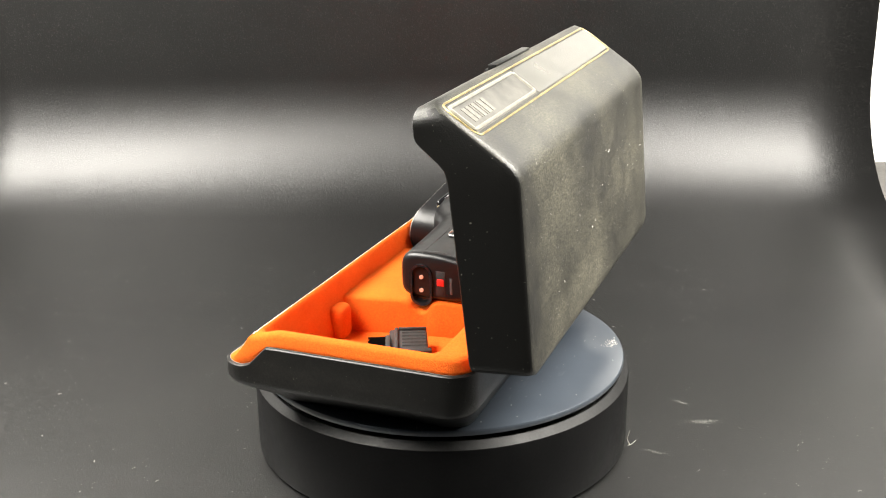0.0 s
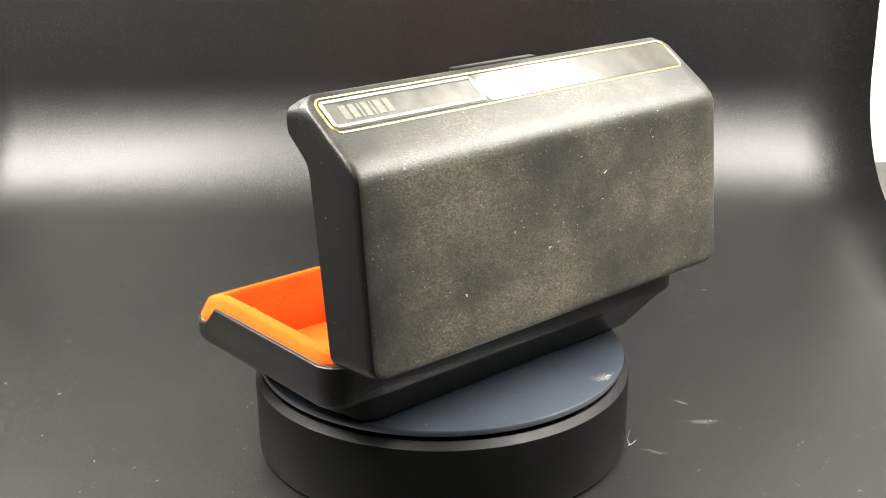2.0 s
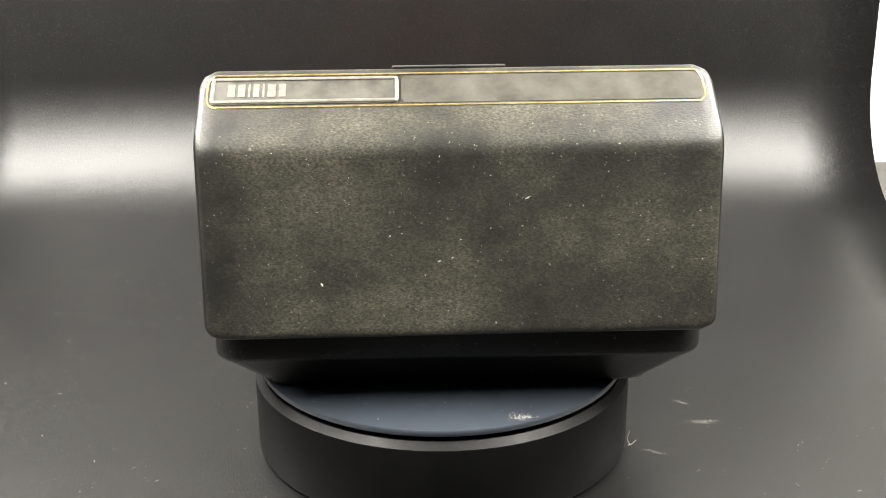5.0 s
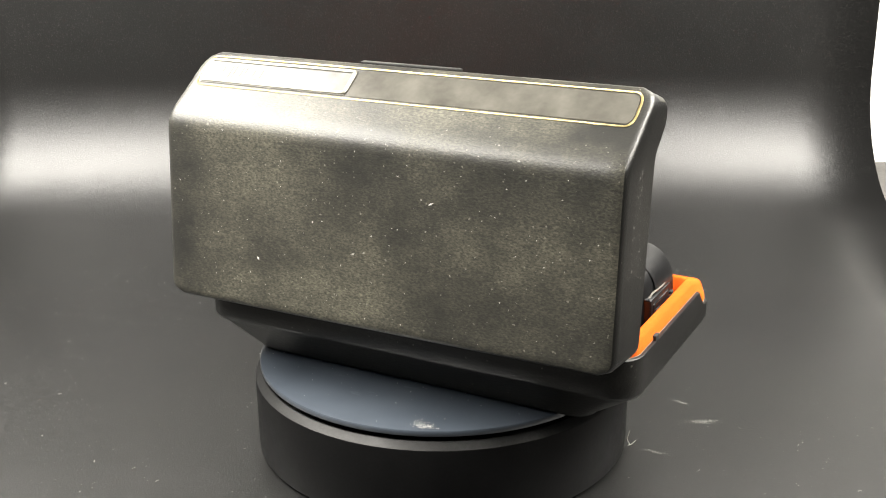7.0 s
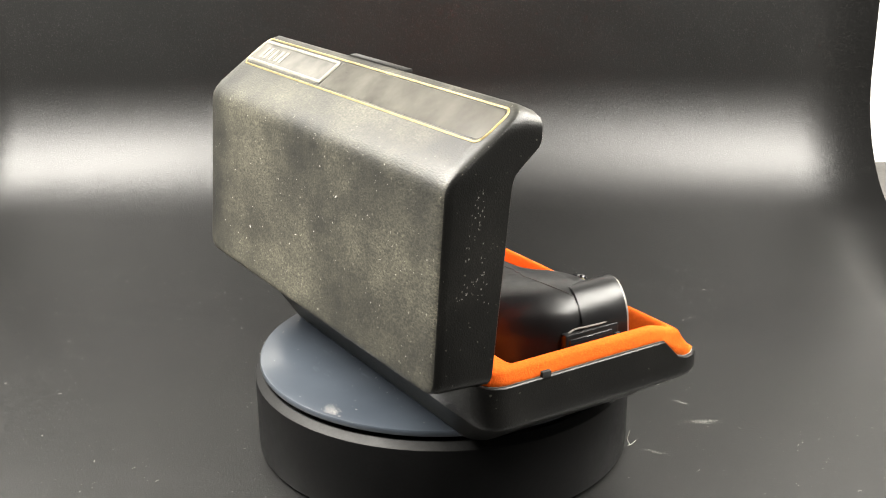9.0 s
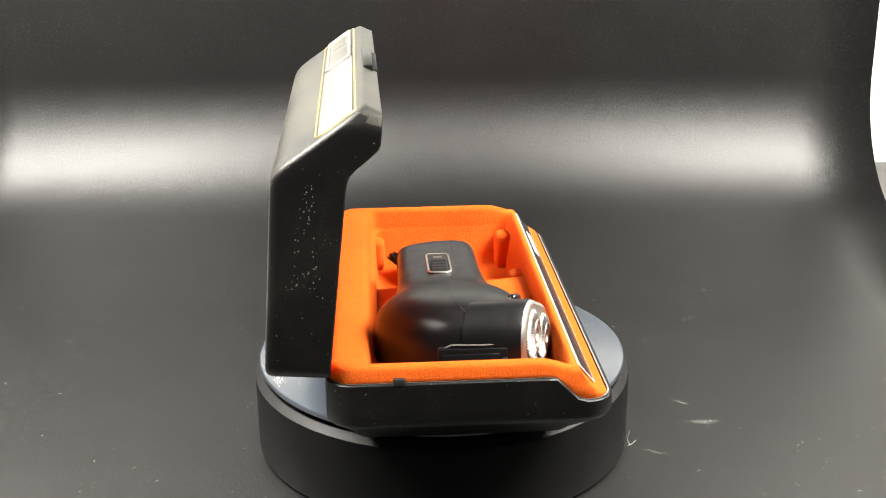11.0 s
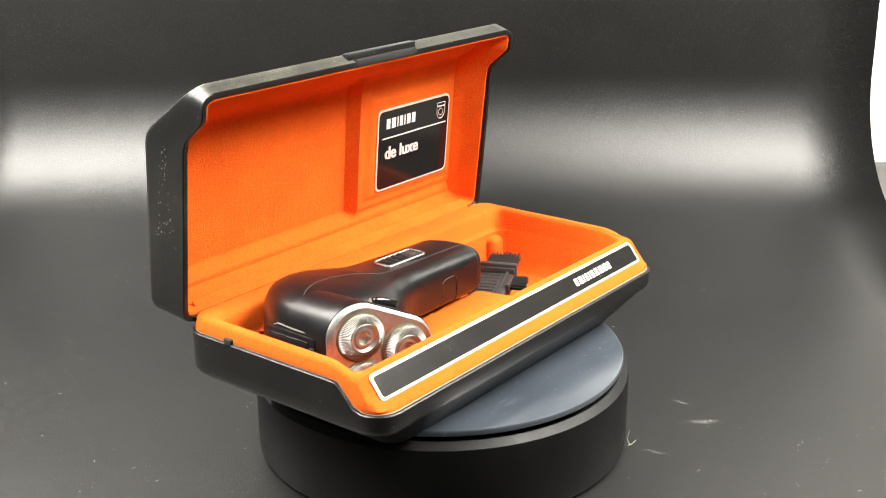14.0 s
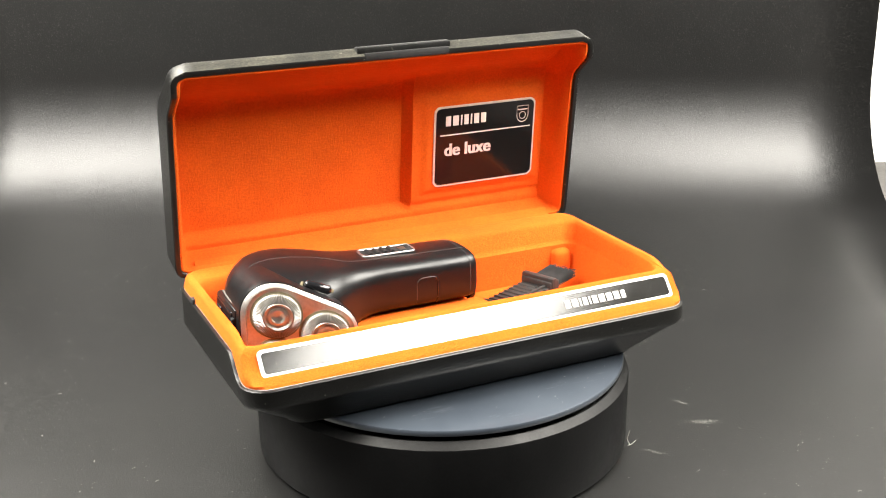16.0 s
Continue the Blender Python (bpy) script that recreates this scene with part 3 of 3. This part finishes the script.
def hull_outline(r, n=72):
    """Rounded triangle round the three heads, leaning a little back at the top."""
    c = (sum(h[0] for h in HEADS) / 3, sum(h[1] for h in HEADS) / 3)
    pts = []
    for i in range(n):
        a = math.tau * i / n
        d = (math.cos(a), math.sin(a))
        # distance along the ray to the rounded triangle, by bisection on the support set
        lo, hi = 0.0, 60.0
        for _ in range(24):
            m = (lo + hi) / 2
            q = (c[0] + d[0] * m, c[1] + d[1] * m)
            lo, hi = (m, hi) if tri_dist(q) < r else (lo, m)
        pts.append((c[0] + d[0] * lo, c[1] + d[1] * lo))
    return pts


def tri_dist(q):
    best, inside = 1e9, True
    for i in range(3):
        (ax, ay), (bx, by) = HEADS[i], HEADS[(i + 1) % 3]
        ex, ey, px, py = bx - ax, by - ay, q[0] - ax, q[1] - ay
        t = max(0, min(1, (px * ex + py * ey) / (ex * ex + ey * ey)))
        best = min(best, math.hypot(px - t * ex, py - t * ey))
        inside = inside and (ex * py - ey * px) <= 0
    return 0.0 if inside else best


def plate_y(z, x=-75.0):
    return -27.8 + 0.05 * (z - 75) - 0.34 * (x + 75)


head_plate = part("head_plate", loft([[(x, plate_y(z, x) + dy, z) for x, z in hull_outline(r)] for r, dy in ((12.2, 0.6), (12.3, -0.5), (12.1, -1.0), (11.4, -1.7), (10.8, -2.0), (10.3, -1.6))], SB, False, True),
                  STEEL, shaver, "polished steel three-head holder")
part("collar", loft([[(x, plate_y(z, x) + dy, z) for x, z in hull_outline(r)] for r, dy in ((12.3, 20.0), (12.6, 10.0), (12.7, 3.4), (12.7, 0.4), (12.6, -0.4), (12.1, -0.6))], SB), SHAVER_BLACK, shaver)


def disc_y(cx, cz, prof, n=48):
    return [[head_pt(cx, cz, r, math.tau * i / n, d) for i in range(n)] for r, d in prof]


def head_pt(cx, cz, r, a, d):
    x, z = cx + r * math.cos(a), cz + r * math.sin(a)
    return (x, plate_y(z, x) - d, z)


for cx, cz in HEADS:
    head = part("shaving_head", loft(disc_y(cx, cz, ((5.4, 3.6), (5.1, 4.1), (4.7, 3.9), (4.3, 3.1), (3.7, 2.9), (3.4, 3.7), (2.6, 3.8), (2.2, 2.2), (0.3, 1.4))), SB, False, True), CHROME, shaver, "round slotted steel shaving head")
    part("slotted_ring", loft(disc_y(cx, cz, ((8.4, 1.0), (8.4, 2.5), (7.9, 3.1), (5.3, 3.8))), SB), SLOT, head)
    bm = bmesh.new()
    for i in range(84):
        a = math.tau * i / 84
        p = [head_pt(cx, cz, r, a, d) for r, d in ((8.5, 1.4), (8.5, 2.5), (7.95, 3.25), (5.6, 3.9))]
        tube(p, 0.12, lift=SB, sides=4, bm=bm)
    part("comb_ring", bm, STEEL, head)
    part("groove", loft(disc_y(cx, cz, ((9.3, 1.62), (8.9, 1.75), (8.4, 1.9))), SB), GRIME, head, "brown grime")


def capsule(p, q, r):
    """A bar with rounded ends."""
    p, q = Vector(p), Vector(q)
    d = (q - p).normalized()
    u = d.orthogonal().normalized()
    w = d.cross(u)
    prof = [(p - d * r * math.cos(a), r * math.sin(a)) for a in (0.15, 0.5, 0.9, 1.3)] + [(q + d * r * math.cos(a), r * math.sin(a)) for a in (1.3, 0.9, 0.5, 0.15)]
    return loft([[c + k * (math.cos(i * math.tau / 14) * u + math.sin(i * math.tau / 14) * w) for i in range(14)] for c, k in prof], SB, True, True)


button = part("release_button", capsule(near_top(-66.2, -22.2, -0.2), near_top(-59.8, -24.4, -0.2), 1.9), GLOSS_BLACK, shaver, "glossy black release button")
part("button_grime", capsule(near_top(-68.8, -21.8, -0.55), near_top(-68.2, -21.0, -0.55), 0.8), GRIME, button)
part("button_grime", capsule(near_top(-58.0, -24.6, -0.45), near_top(-57.6, -24.2, -0.45), 0.8), GRIME, button)
# trimmer panel on the head's outer end
trimmer = part("trimmer_panel", block(-94.4, -90.0, -17.5, 7.0, 60.0, 79.4, 1.2, SB), SHAVER_BLACK, shaver, "pop-up trimmer flap")
part("trimmer_door", block(-95.0, -93.5, -14.5, 5.5, 60.5, 77.6, 0.7, SB), GLOSS_BLACK, trimmer)
part("trimmer_button", block(-95.6, -94.5, -1.0, 4.2, 62.0, 75.0, 0.5, SB), SHAVER_BLACK, trimmer)
part("trimmer_lip", tube([(-92.6, -19.4, 80.2), (-93.4, -8.0, 80.3), (-92.8, 2.0, 80.4), (-92.4, 5.0, 79.0), (-92.2, 6.4, 72.0)], 0.4, lift=SB), plain("worn_edge", (0.16, 0.15, 0.135), 0.5), trimmer)
for i in range(7):
    part("tooth", block(-95.4, -94.2, -17.3, -15.0, 62.0 + 2.1 * i, 63.2 + 2.1 * i, 0.2, SB), DARK, trimmer)
# recess on the handle's front side
COVER = [(-17.8, 65.6 + 1.2 * i) for i in range(9)] + [(-17.6, 76.4), (-16.9, 77.4), (-15.8, 77.9), (-13.0, 78.0), (-10.4, 77.9), (-9.3, 77.4), (-8.6, 76.4)] + [(-8.4, 75.2 - 1.2 * i) for i in range(9)]
cover = part("voltage_cover", tube([on_side(x, z, -0.05) for x, z in COVER], 0.2, lift=SB, sides=5), plain("groove_grey", (0.03, 0.028, 0.025), 0.5), body, "rounded groove of the voltage cover")
part("groove", tube([on_side(x + 0.1, z, -0.12) for x, z in COVER[14:]], 0.45, lift=SB, sides=6), GLOSS_BLACK, cover)
# plug end
socket = part("socket", loft([[(x, y, z) for y, z in outline(-9.4, 0.4, 61.6, 79.8, 4.6, 6, 3)] for x in (9.4, 11.2, 11.5)] + [[(x, y, z) for y, z in outline(-8.4, -0.6, 62.6, 78.8, 3.6, 6, 3)] for x in (11.5, 9.0)], SB, False, True), GLOSS_BLACK, shaver, "two-pin mains socket")
for z in (68.4, 74.2):
    part("pin", tube([(8.6, -4.5, z), (11.3, -4.5, z)], 0.85, lift=SB, sides=10), BRASS, socket, "copper pin")
selector = part("voltage_selector", block(10.2, 10.8, 2.0, 6.0, 66.5, 77.5, 0.2, SB), DARK, shaver)
part("selector_key", block(10.5, 11.2, 2.4, 5.6, 71.2, 74.2, 0.3, SB), RED, selector, "red sliding key")
part("print_bars", block(10.45, 10.75, 8.0, 9.2, 68.0, 75.0, 0.1, SB), plain("grey_print", (0.05, 0.05, 0.05), 0.6), shaver)

# ---- the cleaning brush ----
BR = 48.6
brush = thing("cleaning_brush", "small dark grey cleaning brush with black bristles in the tray", "brush", BR)
BL = BR
BRUSH_AT, BRUSH_TURN = (23.5, -5.5), radians(24)


def brush_pt(s, w, z):
    """s: along the brush from the end of its grip, w: across it, z: over the tray's floor."""
    c, k = math.cos(BRUSH_TURN), math.sin(BRUSH_TURN)
    return (BRUSH_AT[0] + c * s - k * w, BRUSH_AT[1] + k * s + c * w, BR + z)


def brush_block(s0, s1, w0, w1, z0, z1, bevel, rise=0.0):
    bm = block(s0, s1, w0, w1, z0, z1, bevel, 0.0)
    for v in bm.verts:
        s_mm, w_mm, z_mm = v.co * 1000
        x, y, z = brush_pt(s_mm, w_mm, z_mm + rise * s_mm / 30)
        v.co = (x / 1000, y / 1000, (z - BL) / 1000)
    return bm


handle = part("handle", brush_block(0.0, 30.0, -7.6, 7.8, 3.4, 7.2, 0.9, 1.0), BRUSH_GREY, brush)
part("foot", brush_block(3.0, 31.0, -6.0, 6.2, 0.0, 4.2, 0.8), BRUSH_GREY, brush)
part("border_ridge", brush_block(0.4, 29.6, -5.4, -3.9, 6.8, 8.3, 0.5, 1.0), BRUSH_GREY, handle)
part("border_ridge", brush_block(0.3, 1.9, -3.8, 7.6, 6.8, 8.3, 0.5, 1.0), BRUSH_GREY, handle)
for i in range(7):
    part("rib", tube([brush_pt(4.6 + 3.5 * i, -2.4, 7.3 + 0.12 * i), brush_pt(4.6 + 3.5 * i, 7.0, 7.3 + 0.12 * i)], 0.7, lift=BL), BRUSH_GREY, handle)
ferrule = part("ferrule", brush_block(29.0, 36.0, -8.0, 8.4, 2.0, 10.6, 0.8), BRUSH_GREY, brush)
part("collar", brush_block(30.2, 33.4, -8.5, 8.9, 1.4, 12.2, 0.7), BRUSH_GREY, ferrule)
part("side_ferrule", brush_block(11.0, 24.0, -9.2, -7.0, 4.6, 9.6, 0.6), BRUSH_GREY, brush)


def tuft(base, across, way, count, length, spread):
    rng = random.Random(7)
    bm = bmesh.new()
    for i in range(count):
        u, v = rng.uniform(-1, 1), rng.uniform(-1, 1)
        a = Vector(base) + u * Vector(across) + Vector((0, 0, 1.4 * v))
        d = Vector(way) + spread * Vector((rng.uniform(-1, 1), rng.uniform(-1, 1) + 0.3 * u, rng.uniform(-1, 1)))
        tube([a, a + d * length * rng.uniform(0.86, 1.05)], 0.16, lift=BL, sides=3, bm=bm)
    return bm


AXIS, SIDE = Vector((math.cos(BRUSH_TURN), math.sin(BRUSH_TURN), 0)), Vector((math.sin(BRUSH_TURN), -math.cos(BRUSH_TURN), 0))
tagged(part("bristles", tuft(brush_pt(35.6, 0.2, 7.6), SIDE * 7.0, AXIS + Vector((0, 0, 0.10)), 420, 15.0, 0.06), BRISTLE, brush, "black bristle tuft"), kind="stuff")
tagged(part("side_bristles", tuft(brush_pt(17.6, -9.0, 8.2), AXIS * 5.6, SIDE, 170, 6.6, 0.05), BRISTLE, brush, "short black bristles"), kind="stuff")


# ---- dust and marks ----
def flecks(name, count, seed, area, z, size, label):
    rng = random.Random(seed)
    bm = bmesh.new()
    for i in range(count):
        x, y = area(rng)
        a, l, w = rng.uniform(0, math.pi), size * rng.uniform(0.5, 1.6) * (3.5 if rng.random() < 0.06 else 1), size * rng.uniform(0.35, 0.7)
        c, s = math.cos(a), math.sin(a)
        q = verts_mm(bm, [(x + c * l * u - s * w * v, y + s * l * u + c * w * v, z + sheet_z(y)) for u, v in ((-1, -1), (1, -1), (1, 1), (-1, 1))])
        top = verts_mm(bm, [(x, y, z + sheet_z(y) + w * 0.8)])[0]
        for k in range(4):
            bm.faces.new((q[k], q[(k + 1) % 4], top))
    return tagged(part(name, bm, LINT, None, "", 0), label, "dust", "", "stuff")


def floor_area(rng):
    while True:
        x, y = rng.uniform(-300, 285), rng.uniform(-300, 198)
        if math.hypot(x, y) > 84:
            return x, y


flecks("dust", 3600, 3, floor_area, 0.05, 0.21, "pale dust and lint specks on the black sheet")


def smudge(name, cx, cy, z, rx, ry, count, seed, parent, label, turn=0.0):
    """A wiped pale mark of many fine grains."""
    rng = random.Random(seed)
    bm = bmesh.new()
    ct, st = math.cos(turn), math.sin(turn)
    for i in range(count):
        u, v = rng.gauss(0, 0.5) * rx, rng.gauss(0, 0.5) * ry
        x, y, r, a = cx + ct * u - st * v, cy + st * u + ct * v, rng.uniform(0.08, 0.2), rng.uniform(0, math.pi)
        if parent and math.hypot(x, y) > 76:
            continue
        q = verts_mm(bm, [(x + 2.2 * r * math.cos(a), y + 2.2 * r * math.sin(a), z), (x - r * math.sin(a), y + r * math.cos(a), z), (x - 2.2 * r * math.cos(a), y - 2.2 * r * math.sin(a), z), (x + r * math.sin(a), y - r * math.cos(a), z)])
        top = verts_mm(bm, [(x, y, z + 0.08)])[0]
        for k in range(4):
            bm.faces.new((q[k], q[(k + 1) % 4], top))
    ob = part(name, bm, DUST if parent else SCUFF, parent, label if parent else "", 0)
    return tagged(ob, label, "" if parent else "dust", "", "stuff")


smudge("scuff", 116, 3, 0.04, 7.5, 2.0, 150, 21, None, "pale wiped scuff on the black sheet beside the turntable")
smudge("scuff", 110, 22, 0.04, 4.5, 1.4, 40, 22, None, "pale wiped scuff on the black sheet beside the turntable", -0.6)
smudge("scuff", 90, -24, 0.04, 5.5, 1.2, 60, 23, None, "pale wiped scuff on the black sheet beside the turntable", -0.4)
smudge("stain", -29, 68.0, DECK + 0.02, 5.5, 2.6, 130, 24, platter, "pale fingerprint smear", -0.3)
smudge("stain", 0, 0, DECK + 0.02, 95, 95, 260, 25, platter, "fine dust")


def lid_dust():
    """Lint and pale specks stuck to the outer face of the lid."""
    rng = random.Random(11)
    bm = bmesh.new()
    spots = [(45.6, 0.225, 0.8), (-30.2, 0.555, 0.6), (2.3, 0.31, 0.45)]
    spots += [(rng.uniform(-98, 87), rng.uniform(0.03, 0.76), rng.choice((0.10, 0.12, 0.14, 0.18, 0.26))) for _ in range(170)]
    for x, h, r in spots:
        a, l = rng.uniform(0, math.pi), r * rng.uniform(1.0, 2.2)
        q = [(l * math.cos(a), l * math.sin(a)), (-r * 0.6 * math.sin(a), r * 0.6 * math.cos(a)), (-l * math.cos(a), -l * math.sin(a)), (r * 0.6 * math.sin(a), -r * 0.6 * math.cos(a))]
        ring = verts_mm(bm, [lid_face(x + u, h + v / 92, 0.0) for u, v in q], DECK)
        top = verts_mm(bm, [lid_face(x, h, 0.25 * r + 0.1)], DECK)[0]
        for k in range(4):
            bm.faces.new((ring[k], ring[(k + 1) % 4], top))
    return bm


tagged(part("lid_specks", lid_dust(), DUST, lid, "pale specks of lint", 0), kind="stuff")


def end_scuffs():
    """Pale rubbed marks on the end wall of the lid."""
    rng = random.Random(31)
    bm = bmesh.new()
    for h0, h1, q0, q1, count in ((0.74, 0.50, 0.42, 0.62, 26), (0.46, 0.36, 0.30, 0.70, 22), (0.30, 0.62, 0.20, 0.55, 14)):
        for _ in range(count):
            t = rng.random()
            h, q = h0 + (h1 - h0) * t + rng.gauss(0, 0.012), q0 + (q1 - q0) * t + rng.gauss(0, 0.05)
            a, b = rng.uniform(0.0008, 0.004), rng.uniform(0.003, 0.010)
            v = [lid_pt(LX - LHX - 0.06, h + i * a, q + j * b) for i, j in ((-1, -1), (1, -1), (1, 1), (-1, 1))]
            bm.faces.new(verts_mm(bm, v, DECK))
    return bm


tagged(part("end_scuffs", end_scuffs(), SCUFF, lid, "pale rubbed scuffs", 0), kind="stuff")
lint = tube([(79.9, -18.0, 0.4), (78.8, -17.4, 3.0), (80.0, -16.8, 6.5)], 0.16, lift=0)
tube([(79.0, -18.6, 0.4), (80.8, -18.2, 0.8), (82.6, -17.5, 2.2)], 0.14, lift=0, bm=lint)
tagged(part("lint_thread", lint, LINT, None), "pale curled lint thread at the foot of the turntable", "lint")


def motions():
    for ob, z in ((case, DECK), (shaver, SB), (brush, BR)):
        walk(ob, [(t, pose(0, 0, z / 1000, 0, 0, a)) for t, a in TURN])
    walk(platter, [(t, pose(0, 0, 0, 0, 0, a)) for t, a in TURN])


motions()
